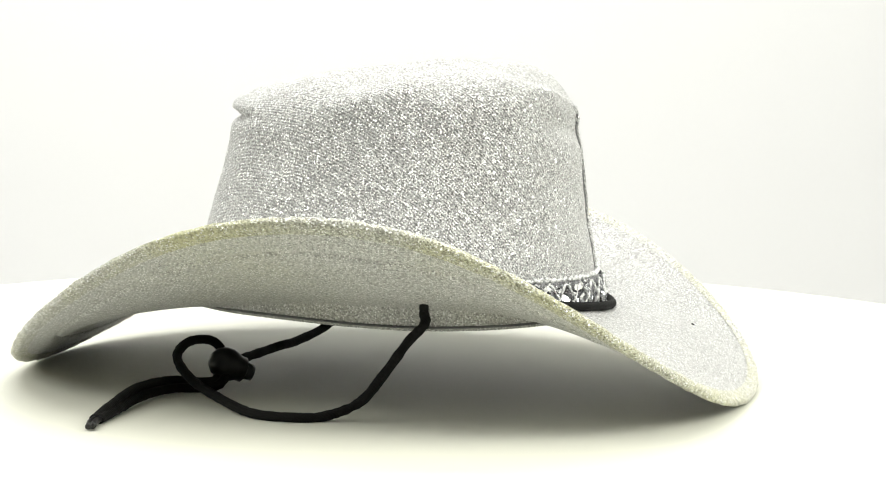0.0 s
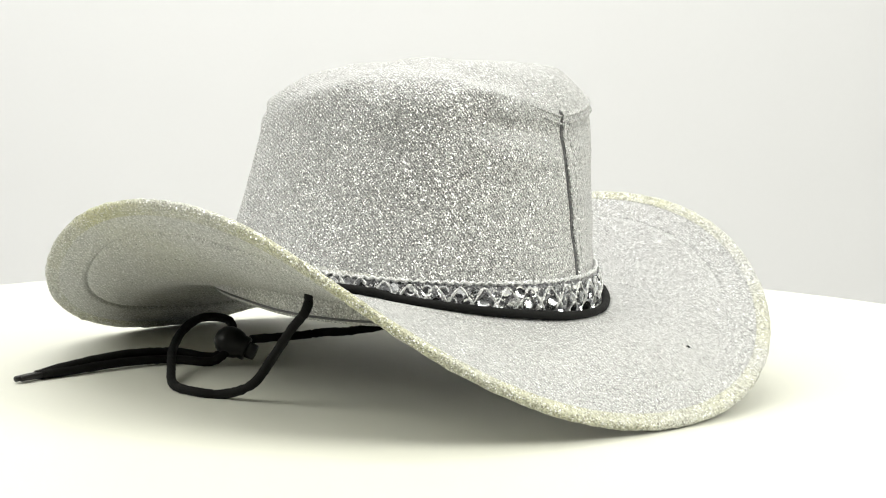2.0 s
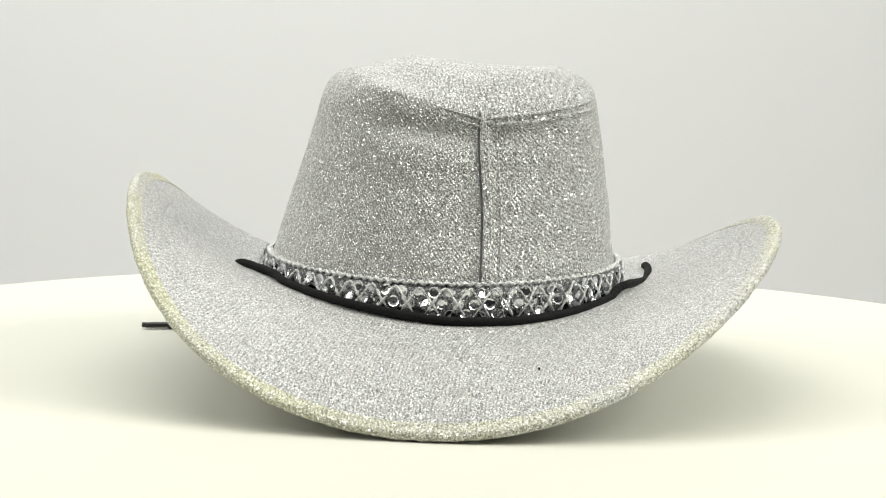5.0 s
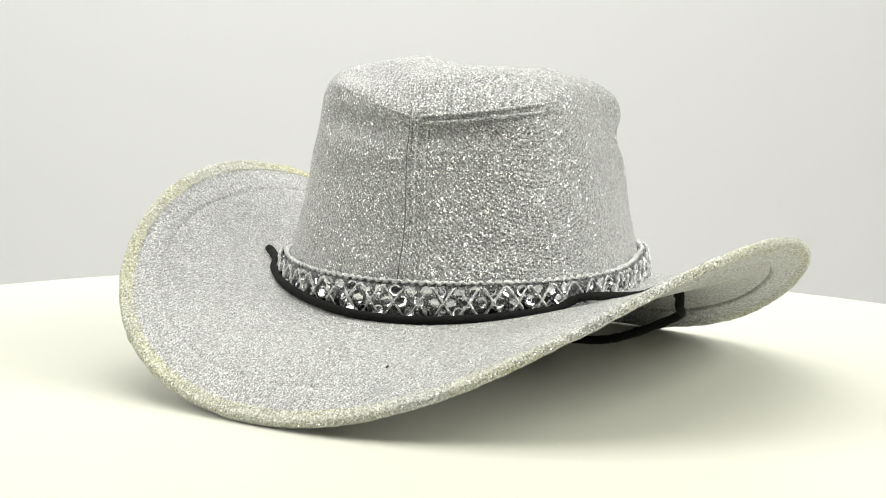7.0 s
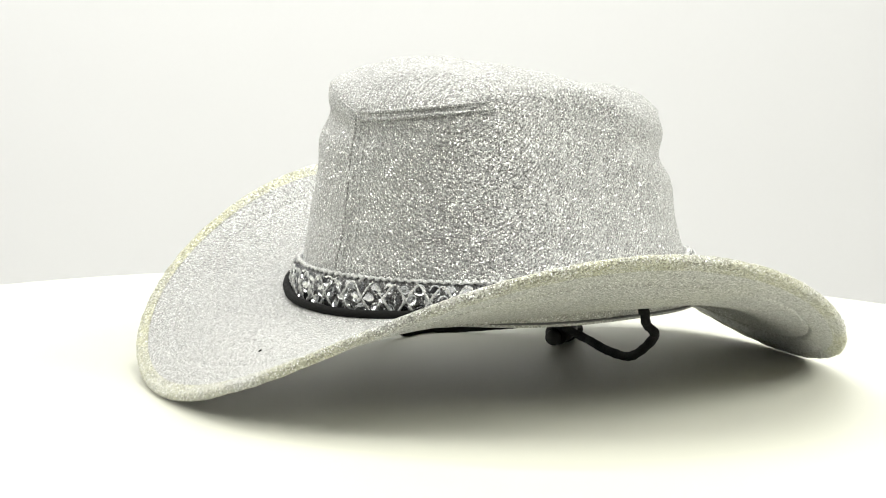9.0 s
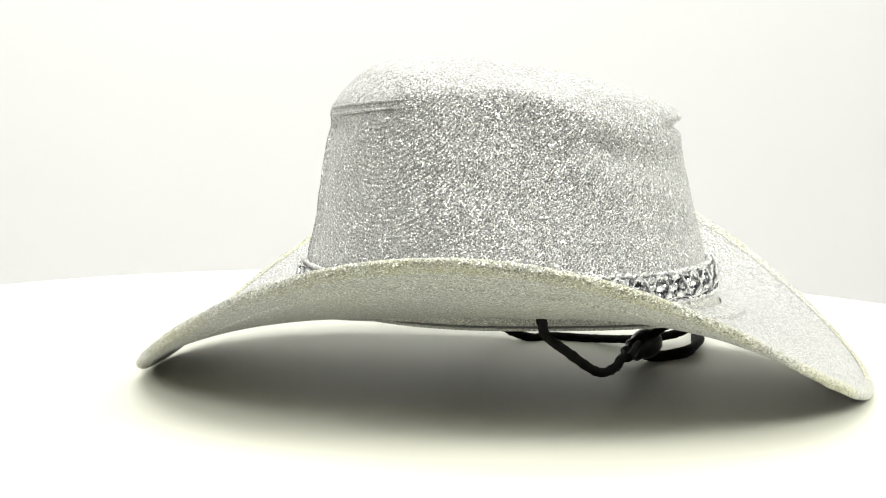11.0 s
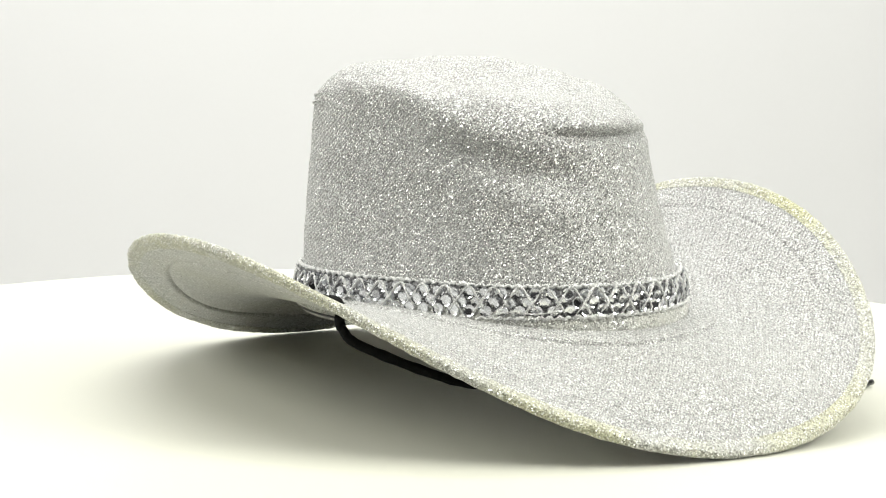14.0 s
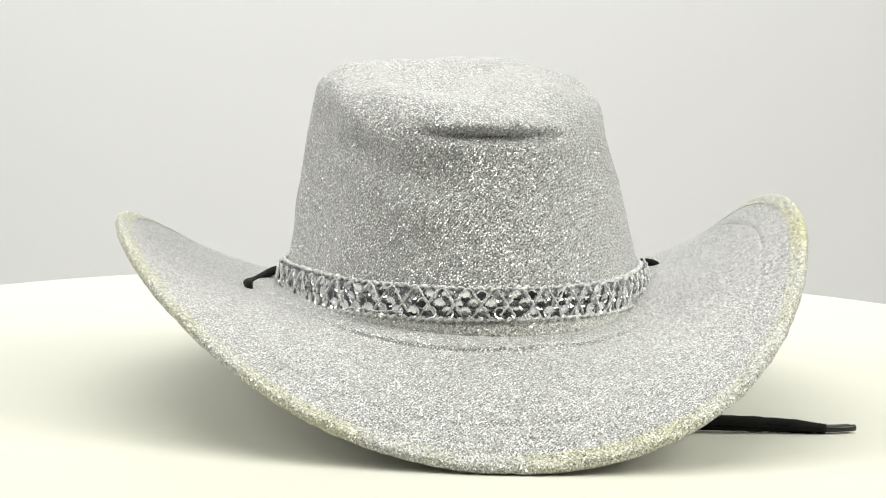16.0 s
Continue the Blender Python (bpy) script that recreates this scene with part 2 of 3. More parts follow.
def bump_along(a, z, a0, z0, a1, z1, wide, depth, fade=0.15):
    """A soft furrow in the crown's wall from (a0, z0) to (a1, z1), in degrees and metres."""
    a0, a1 = radians(a0), radians(a1)
    d = (a - a0 + math.pi) % (2 * math.pi) - math.pi
    t = d / (a1 - a0)
    line = z0 + (z1 - z0) * np.clip(t, 0, 1)
    win = np.clip((t + fade) / (2 * fade), 0, 1) * np.clip((1 + fade - t) / (2 * fade), 0, 1)
    win = win * win * (3 - 2 * win)
    return depth * win * np.exp(-((z - line) / wide) ** 2)


def crown_dents(a, z):
    return (bump_along(a, z, 150, 0.1310, 194, 0.1302, 0.0022, 0.0050, 0.3) - bump_along(a, z, 146, 0.1368, 198, 0.1355, 0.0050, 0.0020, 0.2)
            + bump_along(a, z, 110, 0.1240, 158, 0.1090, 0.0075, 0.0036, 0.25) - bump_along(a, z, 102, 0.1110, 156, 0.0940, 0.0080, 0.0012)
            + bump_along(a, z, -34, 0.1322, -3, 0.1270, 0.0052, 0.0034, 0.25) - bump_along(a, z, -38, 0.1200, -4, 0.1150, 0.0070, 0.0012)
            + bump_along(a, z, 3, 0.1265, 28, 0.1285, 0.0055, 0.0026))


def crown_point(a, z, out=0.0):
    r = crown_radius(a, z) - crown_dents(a, z) + out
    return np.stack([CROWN_X + r * np.cos(a), r * np.sin(a), np.broadcast_to(z, np.shape(r))], -1)


def rim_height(a):
    d = (np.degrees(a) + 34 + 180) % 360 - 180
    v = (np.degrees(a) - 0.3 + 180) % 360 - 180
    return waves(RIM_Z, a) + 0.0044 * np.exp(-(d / 17.0) ** 2) - 0.0022 * np.exp(-np.abs(v) / 7.0) + 0.0006 * np.exp(-(v / 30.0) ** 2)


def crown_mesh(hat):
    seg = 288
    a = np.arange(seg) * 2 * math.pi / seg
    rim, base = rim_height(a), base_height(a) - 0.001
    rows = []
    for u in np.linspace(0, 1, 64)[:-1]:
        z = base + (rim - base) * u
        rows.append(np.stack([CROWN_X + crown_radius(a, z) * np.cos(a), crown_radius(a, z) * np.sin(a), z], -1))
    # cap: rings from rim to middle
    xs = np.array([0, *(c[0] for c in CAP), 1.0])
    hs = np.stack([np.full(seg, CAP_MID), *(waves(c[1], a) for c in CAP), rim])
    slope = np.gradient(hs, xs, axis=0)
    slope[0] = 0
    r_rim = crown_radius(a, rim)
    for x in np.concatenate([[1.0, 0.993, 0.983, 0.97], np.linspace(0.95, 0.04, 34)]):
        k = min(max(int(np.searchsorted(xs, x)) - 1, 0), 3)
        h = xs[k + 1] - xs[k]
        t = (x - xs[k]) / h
        z = ((1 + 2 * t) * (1 - t) ** 2 * hs[k] + t * (1 - t) ** 2 * h * slope[k] + t * t * (3 - 2 * t) * hs[k + 1] + t * t * (t - 1) * h * slope[k + 1])
        rows.append(np.stack([CROWN_X + x * r_rim * np.cos(a), x * r_rim * np.sin(a), z], -1))
    outer = np.array(rows)
    # round the corner between wall and cap: crisp along the sewn front, broad behind
    d = np.abs((np.degrees(a) - 18 + 180) % 360 - 180)
    soft = np.clip((d - 32) / 40, 0, 1)
    soft = (soft * soft * (3 - 2 * soft))[:, None]
    for k in range(34):
        f = 1.0 if k < 8 else soft
        span = (57, 71) if k < 8 else (44, 84)
        old = outer.copy()
        for i in range(*span):
            outer[i] = old[i] + f * 0.5 * (0.5 * (old[i - 1] + old[i + 1]) - old[i])
    # the sewn corner runs out into a broad round beside the seam
    near = (np.degrees(a) + 57 + 180) % 360 - 180
    near = np.exp(-(near / 19.0) ** 4)[:, None]
    for k in range(120):
        old = outer.copy()
        for i in range(42, 88):
            outer[i] = old[i] + near * 0.5 * (0.5 * (old[i - 1] + old[i + 1]) - old[i])
    # fill out again what the rounding took from the shoulder
    shoulder = np.exp(-((np.arange(len(rows)) - 64) / 9.0) ** 2)[:, None] * soft[:, 0]
    outer[..., 0] += 0.0016 * shoulder * np.cos(a)
    outer[..., 1] += 0.0016 * shoulder * np.sin(a)
    outer[..., 2] += 0.0014 * shoulder
    side = 0.0020 * np.exp(-((np.arange(len(rows)) - 60) / 9.0) ** 2)[:, None] * near[:, 0]
    outer[..., 0] += side * np.cos(a)
    outer[..., 1] += side * np.sin(a)
    # higher, fuller shoulders to both sides of the front
    ring = np.exp(-((np.arange(len(rows)) - 68) / 6.0) ** 2)[:, None]
    for mid_deg, wide, lift in ((-58, 30.0, 0.0020), (62, 30.0, 0.0018)):
        d = (np.degrees(a) - mid_deg + 180) % 360 - 180
        outer[..., 2] += lift * ring * np.exp(-(d / wide) ** 2)
    # slack of the cloth
    grow = np.clip(np.arange(len(rows)) / 20, 0, 1)
    slack = np.array([[noise.noise(Vector(p) * 42) + 0.5 * noise.noise(Vector(p) * 95) for p in row] for row in outer]) * grow[:, None]
    flat = np.clip((np.arange(len(rows)) - 62) / 8, 0, 1)[:, None]
    outer[..., 0] += 0.0009 * slack * (1 - flat) * np.cos(a)
    outer[..., 1] += 0.0009 * slack * (1 - flat) * np.sin(a)
    outer[..., 2] += 0.0014 * slack * flat
    # furrows
    fall = np.concatenate([np.ones(64), np.linspace(1, 0, 8), np.zeros(len(rows) - 72)])
    for i in range(len(rows)):
        cut = crown_dents(a, outer[i, :, 2]) * fall[i]
        outer[i, :, 0] -= cut * np.cos(a)
        outer[i, :, 1] -= cut * np.sin(a)
    n = len(rows)
    inner = outer.copy()
    inner[..., 0] = CROWN_X + (inner[..., 0] - CROWN_X) * 0.965
    inner[..., 1] *= 0.965
    inner[..., 2] = base + (inner[..., 2] - base) * 0.975
    verts = np.vstack([outer.reshape(-1, 3), inner.reshape(-1, 3)])
    faces = grid_faces(n, seg)
    faces += [f[::-1] for f in grid_faces(n, seg, True, n * seg)]
    faces.append(tuple(range((n - 1) * seg, n * seg)))
    faces.append(tuple(range((2 * n - 1) * seg, 2 * n * seg))[::-1])
    faces += [(j, n * seg + j, n * seg + (j + 1) % seg, (j + 1) % seg) for j in range(seg)]
    link_mesh("crown", verts, faces, CLOTH, hat)
    return outer


def wall_point(outer, a, z, out=0.0):
    """A place on the finished crown's wall, pushed out by a little."""
    seg = outer.shape[1]
    res = []
    for ai, zi in zip(np.ravel(a), np.ravel(np.broadcast_to(z, np.shape(a)))):
        col = (ai / (2 * math.pi) * seg) % seg
        r = 0.0
        for c, w in ((int(col) % seg, 1 - col % 1), ((int(col) + 1) % seg, col % 1)):
            line = outer[:70, c]
            top = int(np.argmax(line[:, 2])) + 1
            r += w * np.interp(zi, np.maximum.accumulate(line[:top, 2]), np.hypot(line[:top, 0] - CROWN_X, line[:top, 1]))
        res.append((r * math.cos(ai), r * math.sin(ai), zi))
    res = np.array(res)
    push = np.broadcast_to(np.ravel(out), (len(res),))[:, None] * res * (1, 1, 0) / np.linalg.norm(res[:, :2], axis=1)[:, None]
    return res + push + (CROWN_X, 0, 0)


def brim_shape(a, t):
    """Middle sheet of the brim at angle a; t runs from the crown (0) to the edge (1)."""
    z0 = base_height(a)
    r0 = crown_radius(a, z0) + 0.001
    x0, y0 = CROWN_X + r0 * np.cos(a), r0 * np.sin(a)
    r1 = waves(EDGE_R, a)
    x1, y1, z1 = EDGE_X + r1 * np.cos(a), r1 * np.sin(a), waves(EDGE_Z, a)
    lin = 0.06 + 0.16 * np.cos(a) ** 2 + 0.4 * np.abs(np.sin(2 * a)) + 0.22 * np.maximum(0, -np.sin(a)) ** 2
    s = lin * t + (1 - lin) * t * t
    return np.stack([x0 + (x1 - x0) * t, y0 + (y1 - y0) * t, z0 + (z1 - z0) * s], -1)


def brim_meshes(hat):
    seg = 288
    a = np.arange(seg) * 2 * math.pi / seg
    width = np.linalg.norm(brim_shape(a, 1.0) - brim_shape(a, 0.0), axis=1).mean()
    bind = 1 - 0.0047 / width
    groove = 1 - 0.0185 / width
    ts = np.unique(np.concatenate([np.linspace(0, bind, 30), groove + np.array([-0.02, -0.01, 0, 0.01, 0.02]), 0.155 + np.array([-0.015, -0.009, -0.004, 0, 0.004, 0.009, 0.015])]))
    tl = np.concatenate([ts, np.linspace(bind, 1, 6)[1:]])
    mid = np.array([brim_shape(a, t) for t in tl])
    d_out = np.gradient(mid, axis=0)
    d_round = (np.roll(mid, -1, 1) - np.roll(mid, 1, 1))
    nor = np.cross(d_out, d_round)
    nor /= np.linalg.norm(nor, axis=2)[..., None]
    line = np.exp(-((tl - groove) / 0.012) ** 2)
    over, under = 0.0021 - 0.0005 * line, 0.0021 - 0.0017 * line
    n = len(ts)
    # the sewn-in flange ends in a small step, plainest behind
    step = 0.0019 / (1 + np.exp((tl - 0.155) / 0.004))[:, None] * (0.3 + 0.7 * np.maximum(0, -np.cos(a)))
    top = mid + nor * (over[:, None] + step)[..., None]
    low = mid - nor * under[:, None, None]
    # body of the brim: upper and lower cloth
    link_mesh("brim_top", np.vstack([top[:n].reshape(-1, 3), (mid[:n] - nor[:n] * 0.0002).reshape(-1, 3)]),
              grid_faces(n, seg) + [f[::-1] for f in grid_faces(n, seg, True, n * seg)], CLOTH, hat)
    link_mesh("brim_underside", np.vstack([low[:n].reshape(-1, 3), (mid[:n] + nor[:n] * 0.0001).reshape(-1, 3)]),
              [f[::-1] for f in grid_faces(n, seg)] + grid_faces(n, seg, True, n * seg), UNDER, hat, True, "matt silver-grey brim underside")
    # folded edge, rounded
    rows = [top[i] + nor[i] * 0.0002 for i in range(n - 1, len(tl))]
    out = d_out[-1] / np.linalg.norm(d_out[-1], axis=1)[:, None]
    for ang in np.linspace(90, -90, 9)[1:-1]:
        rows.append(mid[-1] + 0.0023 * (nor[-1] * math.sin(radians(ang)) + out * math.cos(radians(ang))))
    rows += [low[i] - nor[i] * 0.0002 for i in range(len(tl) - 1, n - 2, -1)]
    # slightly uneven fold
    rng = np.random.default_rng(3)
    uneven = rng.normal(0, 0.0002, (len(rows), seg, 3))
    uneven[0], uneven[-1] = 0, 0
    rows = np.array(rows) + uneven
    link_mesh("brim_edge", np.array(rows).reshape(-1, 3), grid_faces(len(rows), seg), BIND, hat, True, "yellowish folded brim edge")


def sweatband(hat):
    seg = 240
    a = np.arange(seg) * 2 * math.pi / seg
    up = base_height(a)
    r = crown_radius(a, up)
    rows = []
    for dr, low, k in ((-0.003, 0.053, 1), (0.0034, 0.0395, 1), (0.0030, 0.0375, 1), (0.0022, 0.0402, 0), (0.0012, 0.0390, 0), (-0.0015, 0.0397, 0), (-0.006, 0.050, 1)):
        z = up - 0.0405 + low if k else np.minimum(np.full(seg, low), up - 0.0028)
        rows.append(np.stack([CROWN_X + (r + dr) * np.cos(a), (r + dr) * np.sin(a), z], -1))
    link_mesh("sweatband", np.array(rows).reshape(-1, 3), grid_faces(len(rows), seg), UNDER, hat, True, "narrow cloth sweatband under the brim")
    # added dark ring: shade along the sweatband's lower edge, put into colour
    z = np.minimum(0.0402, up - 0.0028) + 0.0008
    ring = np.stack([CROWN_X + (r + 0.0025) * np.cos(a), (r + 0.0025) * np.sin(a), z], -1)
    tube("sweatband_shade_line", np.vstack([ring, ring[:1]]), 0.0006, SEAM_SHADE, hat, "", 6)


def seam_angle(z):
    return radians(1.3 + 0.4 * math.sin(z * 90))


def seams(hat, outer):
    # upright seam up the crown, one edge lapped over the other
    z = np.linspace(0.0575, 0.1382, 60)
    along = np.array([seam_angle(k) for k in z])
    lap = np.array([wall_point(outer, along + w / 0.09, z, h) for w, h in ((-0.0012, -0.0004), (-0.0009, 0.0008), (0.0008, 0.0011), (0.0030, 0.0006), (0.0060, -0.0004))])
    link_mesh("seam_lap", lap.reshape(-1, 3), grid_faces(5, len(z), False), CLOTH, hat)
    # dark tube under the lap paints the shade of its opening
    tube("seam_shade_line", wall_point(outer, along - 0.0017 / 0.09, z, 0.0001), 0.00055, SEAM_SHADE, hat, "dark line that stands for shade in the open seam", 6)
    tube("seam_fold", wall_point(outer, along - 0.0006 / 0.09, z, 0.0009), 0.0008, CLOTH, hat, "", 8, 0.1)
    # stitches beside it
    for off in (0.0024, 0.0072):
        verts, faces = [], []
        for k in np.arange(0.061, 0.135, 0.0031):
            c, e = wall_point(outer, np.array([seam_angle(k), seam_angle(k + 0.0021)]) + off / 0.09, np.array([k, k + 0.0021]), 0.0007 if off < 0.004 else 0.0002)
            stitch(verts, faces, c, e, 0.0004)
        tagged(link_mesh("stitching", verts, faces, BRAID, hat), kind="stuff")
    # corded seam round the front of the cap
    deg = np.linspace(-15, 52, 100)
    a = np.radians(deg)
    tube("cap_seam", wall_point(outer, a, rim_height(a) - 0.0006, 0.0002), 0.0009, CLOTH, hat, "", 8, 0.08, taper=25)
    a = np.radians(np.linspace(-10, 50, 90))
    tube("cap_welt", wall_point(outer, a, rim_height(a) - 0.0042, 0.0002), 0.0010, CLOTH, hat, "", 8, 0.1, taper=25)


def stitch(verts, faces, c, e, r):
    c, e = np.array(c), np.array(e)
    t = (e - c) / np.linalg.norm(e - c)
    s = np.cross(t, (0.3, 0.5, 0.8))
    s /= np.linalg.norm(s)
    v = np.cross(t, s)
    k = len(verts)
    for q in (c, e):
        for ang in range(4):
            b = ang * math.pi / 2
            verts.append(q + r * (math.cos(b) * s + math.sin(b) * v))
    faces += [(k + i, k + (i + 1) % 4, k + 4 + (i + 1) % 4, k + 4 + i) for i in range(4)]
    faces += [(k + 3, k + 2, k + 1, k), (k + 4, k + 5, k + 6, k + 7)]


# ---- sequin band ----
BAND_HALF = 0.0078


def band_height(a):
    return 0.0544 - 0.0037 * np.cos(a) - 0.0012 * np.maximum(0, np.cos(a)) ** 3


def band_z(a, z):
    """Height on the band, pressed together where the brim rises against it."""
    return np.maximum(band_height(a) + z * (1 + 0.16 * np.cos(a)), base_height(a) + 0.0022 + 0.25 * (z + BAND_HALF))


def band_samples(count, z, out, shift=0.0):
    """Evenly spaced places round the crown, with their outward directions."""
    a = np.linspace(0, 2 * math.pi, 1441)
    p = crown_point(a, band_z(a, z), out)
    s = np.concatenate([[0], np.cumsum(np.linalg.norm(np.diff(p, axis=0), axis=1))])
    want = (np.arange(count) + shift) % count * s[-1] / count
    q = np.stack([np.interp(want, s, p[:, i]) for i in range(3)], 1)
    e = np.stack([np.interp((want + 0.001) % s[-1], s, p[:, i]) for i in range(3)], 1) - q
    e /= np.linalg.norm(e, axis=1)[:, None]
    return q, e, np.cross(e, (0, 0, 1))


def sequin_mesh():
    """A shallow faceted cup with a turned-up rim."""
    verts, faces, n = [(0, 0, -0.0002)], [], 10
    for r, z in ((0.0011, -0.0002), (0.0021, -0.00005), (0.0028, 0.0003)):
        verts += [(r * math.cos(k * 2 * math.pi / n), r * math.sin(k * 2 * math.pi / n), z) for k in range(n)]
    faces += [(0, 1 + k, 1 + (k + 1) % n) for k in range(n)]
    for ring in range(2):
        faces += [(1 + ring * n + k, 1 + (ring + 1) * n + k, 1 + (ring + 1) * n + (k + 1) % n, 1 + ring * n + (k + 1) % n) for k in range(n)]
    me = bpy.data.meshes.new("sequin")
    me.from_pydata(verts, [], faces)
    me.materials.append(SEQUIN)
    return me


def sequin_band(hat):
    seg = 288
    a = np.arange(seg) * 2 * math.pi / seg
    rows = [crown_point(a, band_z(a, z), o) for o, z in ((0.0, BAND_HALF), (0.0016, BAND_HALF), (0.0020, 0), (0.0018, -BAND_HALF), (0.0, -BAND_HALF))]
    band = link_mesh("sequin_band", np.array(rows).reshape(-1, 3), grid_faces(5, seg), BAND_NET, hat, True, "band of overlapping silver sequins on silver braid")
    # fluffy corded borders
    for z, o in ((BAND_HALF, 0.0018), (-BAND_HALF, 0.0022)):
        q, e, nrm = band_samples(460, z, o)
        ang = np.arange(460) * 1.9
        q = q + nrm * (0.0005 * np.cos(ang))[:, None] + np.array([0, 0, 1]) * (0.0006 * np.sin(ang))[:, None]
        tube("braid_border", np.vstack([q, q[:1]]), 0.0009, BRAID, band, "", 6, 0.25)
    # crossing lurex threads
    cells = 52
    q, e, nrm = band_samples(2 * cells, 0.0, 0.0048)
    for off in (0, 2):
        zz = np.array([(0, 1, 0, -1)[(i + off) % 4] for i in range(2 * cells)])
        path = q + np.array([0, 0, 1]) * (zz * 0.0070)[:, None] - nrm * (np.abs(zz) * 0.0014)[:, None]
        path[:, 2] = np.maximum(path[:, 2], base_height(np.arctan2(path[:, 1], path[:, 0] - CROWN_X)) + 0.0026)
        tube("braid_thread", spline(np.vstack([path, path[:1]]), 8), 0.00052, BRAID, band, "", 6, 0.45)
    me = sequin_mesh()
    rng = random.Random(5)
    for z, shift in ((0.0044, 0.0), (0.0, 0.5), (-0.0042, 0.0)):
        q, e, nrm = band_samples(80, z, 0.0034, shift)
        for c, t, o in zip(q, e, nrm):
            ob = new("sequin", me)
            ob.parent = band
            base = Matrix((t, (0, 0, 1), o)).transposed().to_4x4()
            # neat behind, ruffled and tilted up in front
            loose = max(0.0, (c[0] - CROWN_X) / 0.095)
            ob.matrix_basis = Matrix.Translation(Vector(c)) @ base @ pose(0, 0, 0, rng.gauss(-3 - 7 * loose, 5 + 8 * loose), rng.gauss(3, 7 + 6 * loose), rng.uniform(0, 360))
    return band


# ---- chin cord ----
def chin_cord(hat):
    up = []
    for deg, out, lift in ((-58, 0.0062, 0.0004), (-42, 0.0062, 0.0002), (-26, 0.0065, 0.0004), (-10, 0.0078, 0), (6, 0.0080, 0), (22, 0.0072, 0), (36, 0.0068, 0), (44, 0.0070, 0.0004), (49, 0.0075, 0.0032), (54, 0.0095, 0.0036)):
        a = np.array(radians(deg))
        p = crown_point(a, band_height(a), out)
        up.append((p[0], p[1], float(base_height(a)) + 0.0040 + lift))
    over = [(-0.0120, -0.1060, 0.0500), (-0.0115, -0.1062, 0.0560), (-0.0075, -0.1040, 0.0580), (0.0015, -0.0975, 0.0570), (0.0140, -0.0900, 0.0553)] + up + \
           [(0.0070, 0.0985, 0.0505), (-0.0130, 0.1060, 0.0525), (-0.0275, 0.1085, 0.0530), (-0.0295, 0.1092, 0.0460)]
    cord = tube("chin_cord", spline(over, 12), 0.0021, CORD, hat, "thin black chin cord round the band", 12, 0.04)
    ways = (
        ("cord_strand", [(-0.0120, -0.1060, 0.0500), (-0.0115, -0.1101, 0.0453), (-0.0190, -0.1101, 0.0367), (-0.0295, -0.1107, 0.0217), (-0.0401, -0.1107, 0.0089), (-0.0559, -0.1117, 0.0023), (-0.0706, -0.1154, 0.0023), (-0.0896, -0.1080, 0.0023), (-0.1086, -0.0864, 0.0057), (-0.1228, -0.0675, 0.0105), (-0.1307, -0.0495, 0.0169), (-0.1259, -0.0401, 0.0226), (-0.1159, -0.0316, 0.0217), (-0.1086, -0.0348, 0.0153)]),
        ("cord_strand", [(-0.0295, 0.1092, 0.0500), (-0.0300, 0.1101, 0.0474), (-0.0316, 0.1096, 0.0410), (-0.0411, 0.1054, 0.0335), (-0.0640, 0.0653, 0.0158), (-0.0790, 0.0316, 0.0118), (-0.0854, 0.0126, 0.0126), (-0.0923, 0.0007, 0.0118), (-0.1022, -0.0295, 0.0126)]),
        ("cord_tail", [(-0.1086, -0.0401, 0.0094), (-0.1149, -0.0458, 0.0041), (-0.1335, -0.0535, 0.0058), (-0.1460, -0.0785, 0.0064), (-0.1525, -0.1107, 0.0048), (-0.1570, -0.1307, 0.0023)]),
        ("cord_tail", [(-0.1064, -0.0422, 0.0083), (-0.1128, -0.0495, 0.0025), (-0.1320, -0.0570, 0.0026), (-0.1435, -0.0805, 0.0030), (-0.1508, -0.1114, 0.0025), (-0.1549, -0.1296, 0.0023)]),
    )
    for name, way in ways:
        tube(name, spline(way, 12), 0.0023, CORD, cord, "", 12, 0.05)
    tube("aglet", spline([(-0.1565, -0.1275, 0.0023), (-0.1576, -0.1360, 0.0023), (-0.1570, -0.1454, 0.0023)], 4), 0.0015, PLASTIC, cord, "hard black cord tip", 10)
    tube("aglet", spline([(-0.1544, -0.1265, 0.0023), (-0.1555, -0.1349, 0.0023), (-0.1555, -0.1433, 0.0023)], 4), 0.0015, PLASTIC, cord, "hard black cord tip", 10)
    # barrel toggle: round body, collar and plunger
    bm = bmesh.new()
    axis = Vector((0.83, 0.35, -0.35)).normalized()
    turn = axis.to_track_quat("Z", "Y").to_matrix().to_4x4()
    at = Matrix.Translation((-0.1080, -0.0385, 0.0116)) @ turn
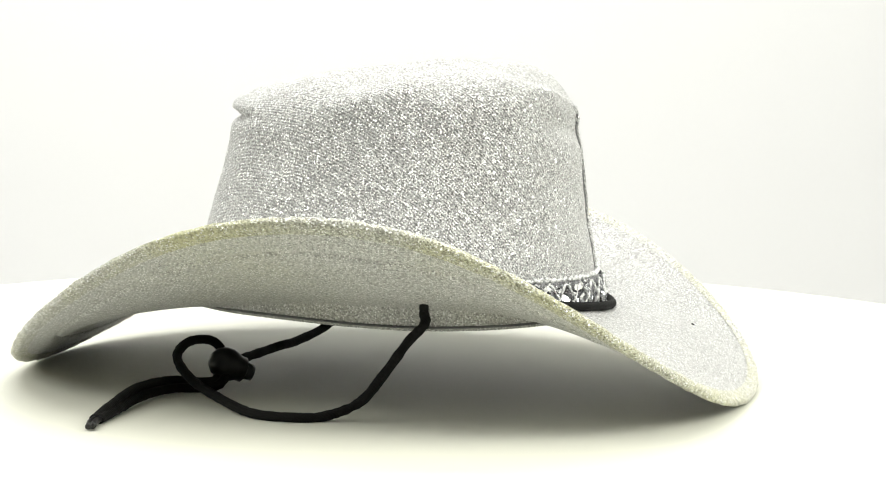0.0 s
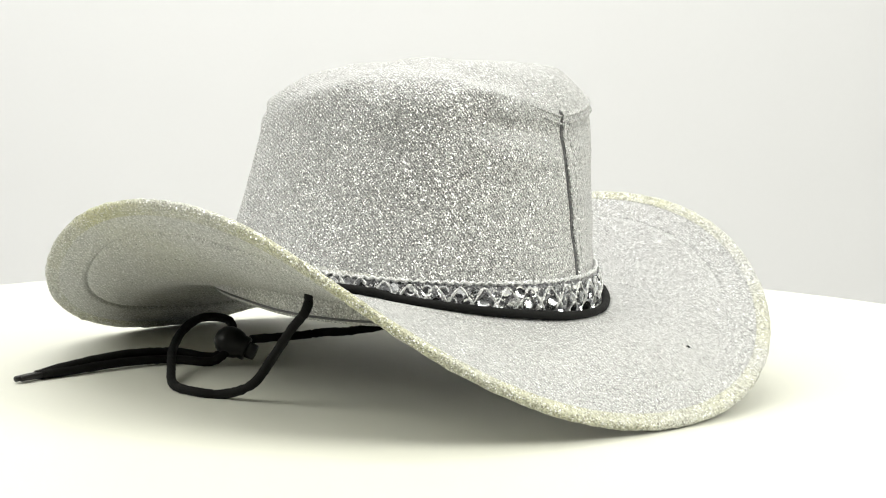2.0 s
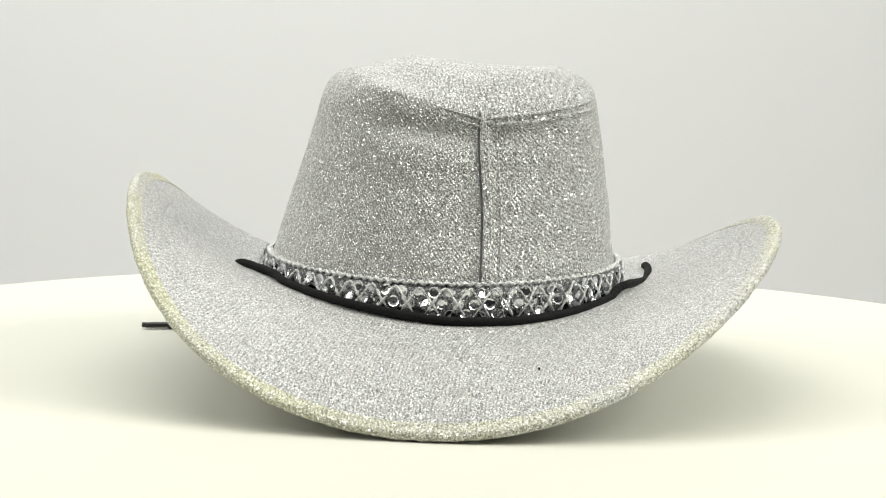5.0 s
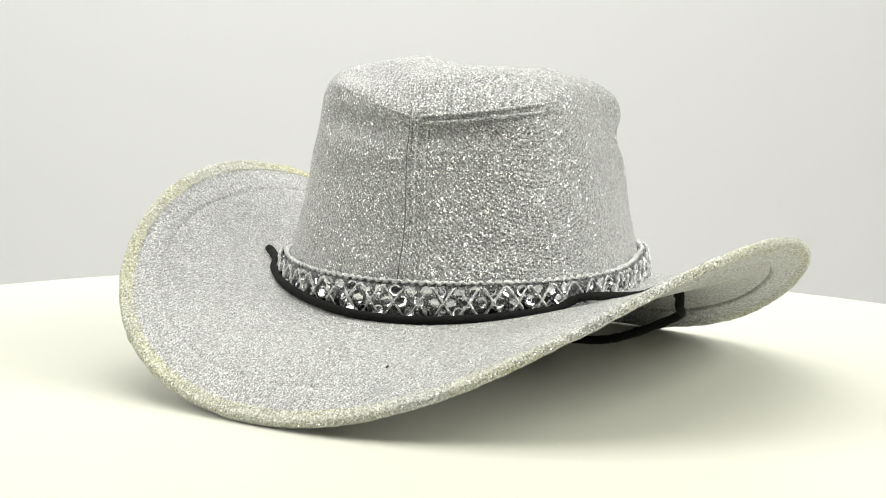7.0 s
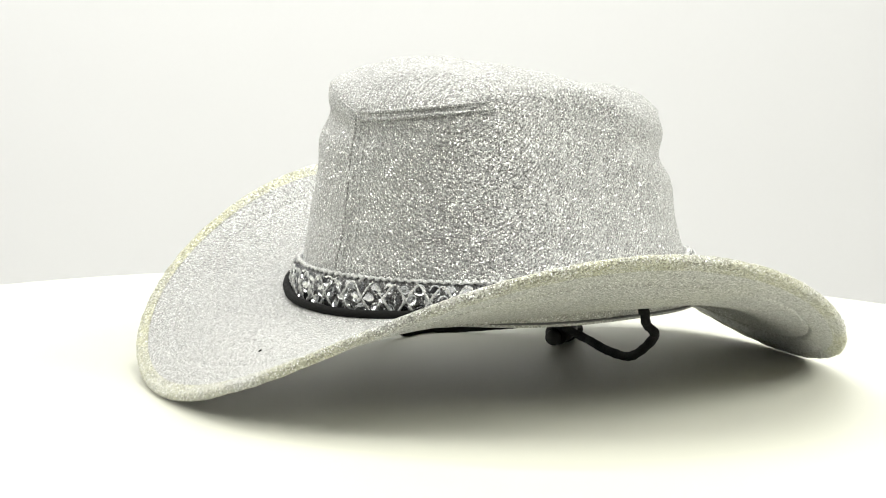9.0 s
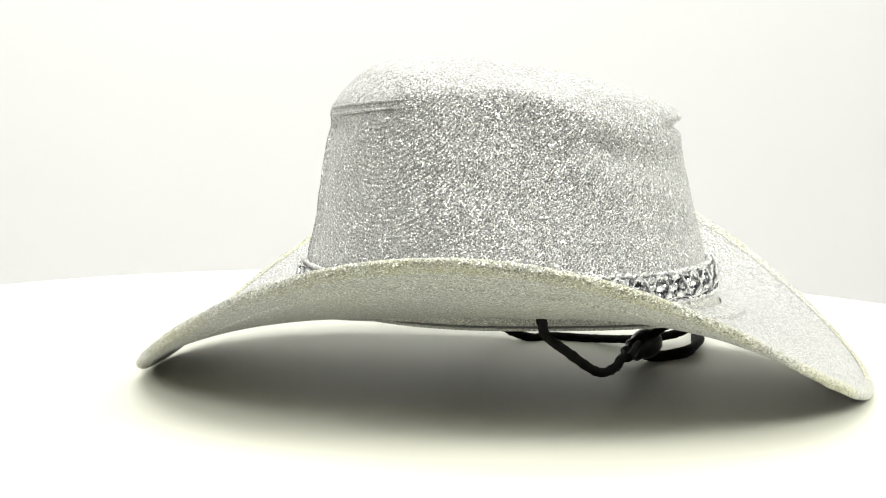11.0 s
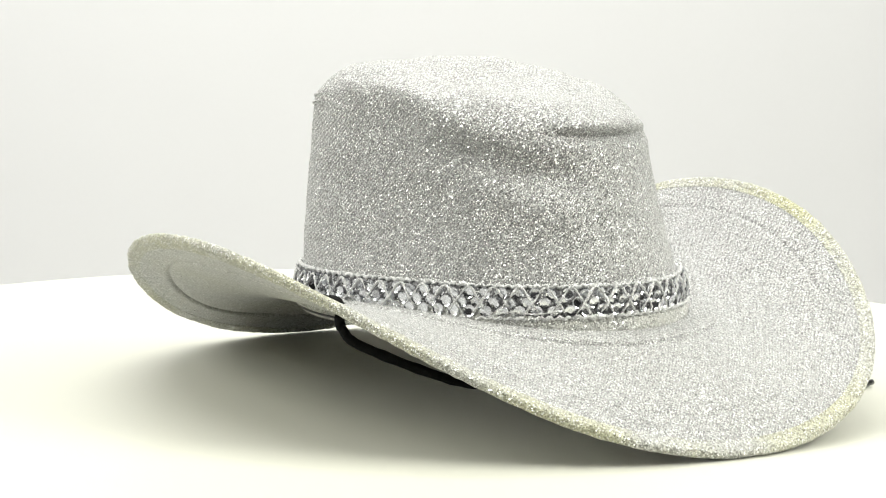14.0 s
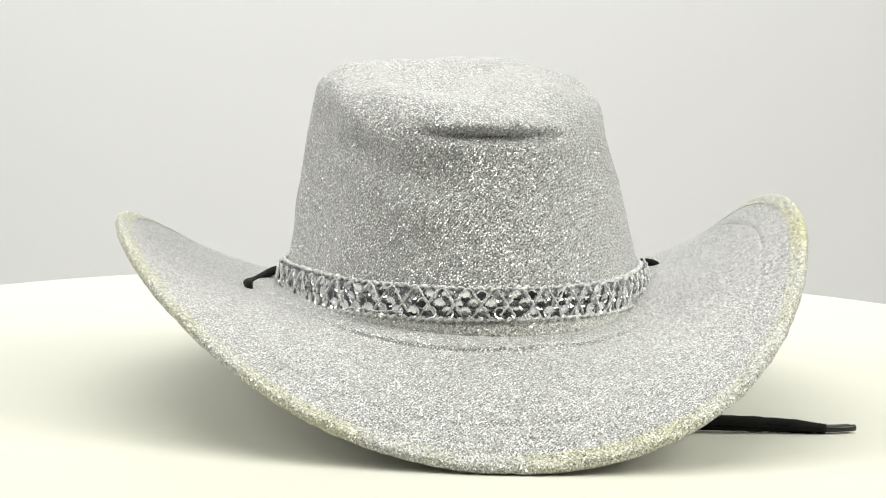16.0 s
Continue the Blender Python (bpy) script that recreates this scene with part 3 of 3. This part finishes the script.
    prof = [(0.0001, -0.0088), (0.0035, -0.0083), (0.0062, -0.0062), (0.0079, -0.0025), (0.0080, 0.001), (0.0072, 0.0042), (0.0062, 0.0058), (0.0062, 0.0088), (0.0056, 0.0092), (0.0001, 0.0092)]
    rings = [[bm.verts.new(at @ Vector((r * math.cos(k * math.pi / 12), r * math.sin(k * math.pi / 12), z))) for k in range(24)] for r, z in prof]
    for p, q in zip(rings, rings[1:]):
        for k in range(24):
            bm.faces.new((p[k], p[(k + 1) % 24], q[(k + 1) % 24], q[k]))
    toggle = part("cord_toggle", bm, PLASTIC, cord, "round black plastic cord stopper")
    bm = bmesh.new()
    bmesh.ops.create_cone(bm, cap_ends=True, segments=20, radius1=0.0044, radius2=0.0040, depth=0.005, matrix=at @ Matrix.Translation((0, 0, 0.0112)))
    part("plunger", bm, GREY_PLASTIC, toggle, "grey plunger end")
    return cord


def cowboy_hat():
    hat = tagged(new("cowboy_hat"), "silver glitter cowboy hat with sequin band, on the white turntable", "hat")
    outer = crown_mesh(hat)
    brim_meshes(hat)
    sweatband(hat)
    seams(hat, outer)
    sequin_band(hat)
    chin_cord(hat)
    # a dark fleck of lint on the brim and a loose white thread at the band
    t = brim_shape(np.array(radians(6.0)), 0.63)
    tube("lint_fleck", spline([(t[0] - 0.0010, t[1], t[2] + 0.0022), (t[0], t[1] + 0.0004, t[2] + 0.0027), (t[0] + 0.0010, t[1] + 0.0002, t[2] + 0.0021)], 4), 0.0004, CORD, hat, "tiny dark fleck", 6)
    p = [crown_point(np.array(radians(d)), np.array(z), o) for d, z, o in ((128, 0.0505, 0.005), (134, 0.0535, 0.0068), (140, 0.0530, 0.0070), (147, 0.0545, 0.0065))]
    tube("loose_thread", spline(p, 8), 0.0004, THREAD, hat, "loose white thread", 6)
    return hat


HAT = cowboy_hat()


# ---- what turns ----
def motions():
    times = [0, 0.1] + [0.5 * k for k in range(1, 32)] + [15.9, 16.0]
    rows = [(t, pose(0, 0, 0, 0, 0, -15.7378 * t - 0.0054 * t * t)) for t in times]
    walk(HAT, rows)
    walk(TURNTABLE, rows)


motions()
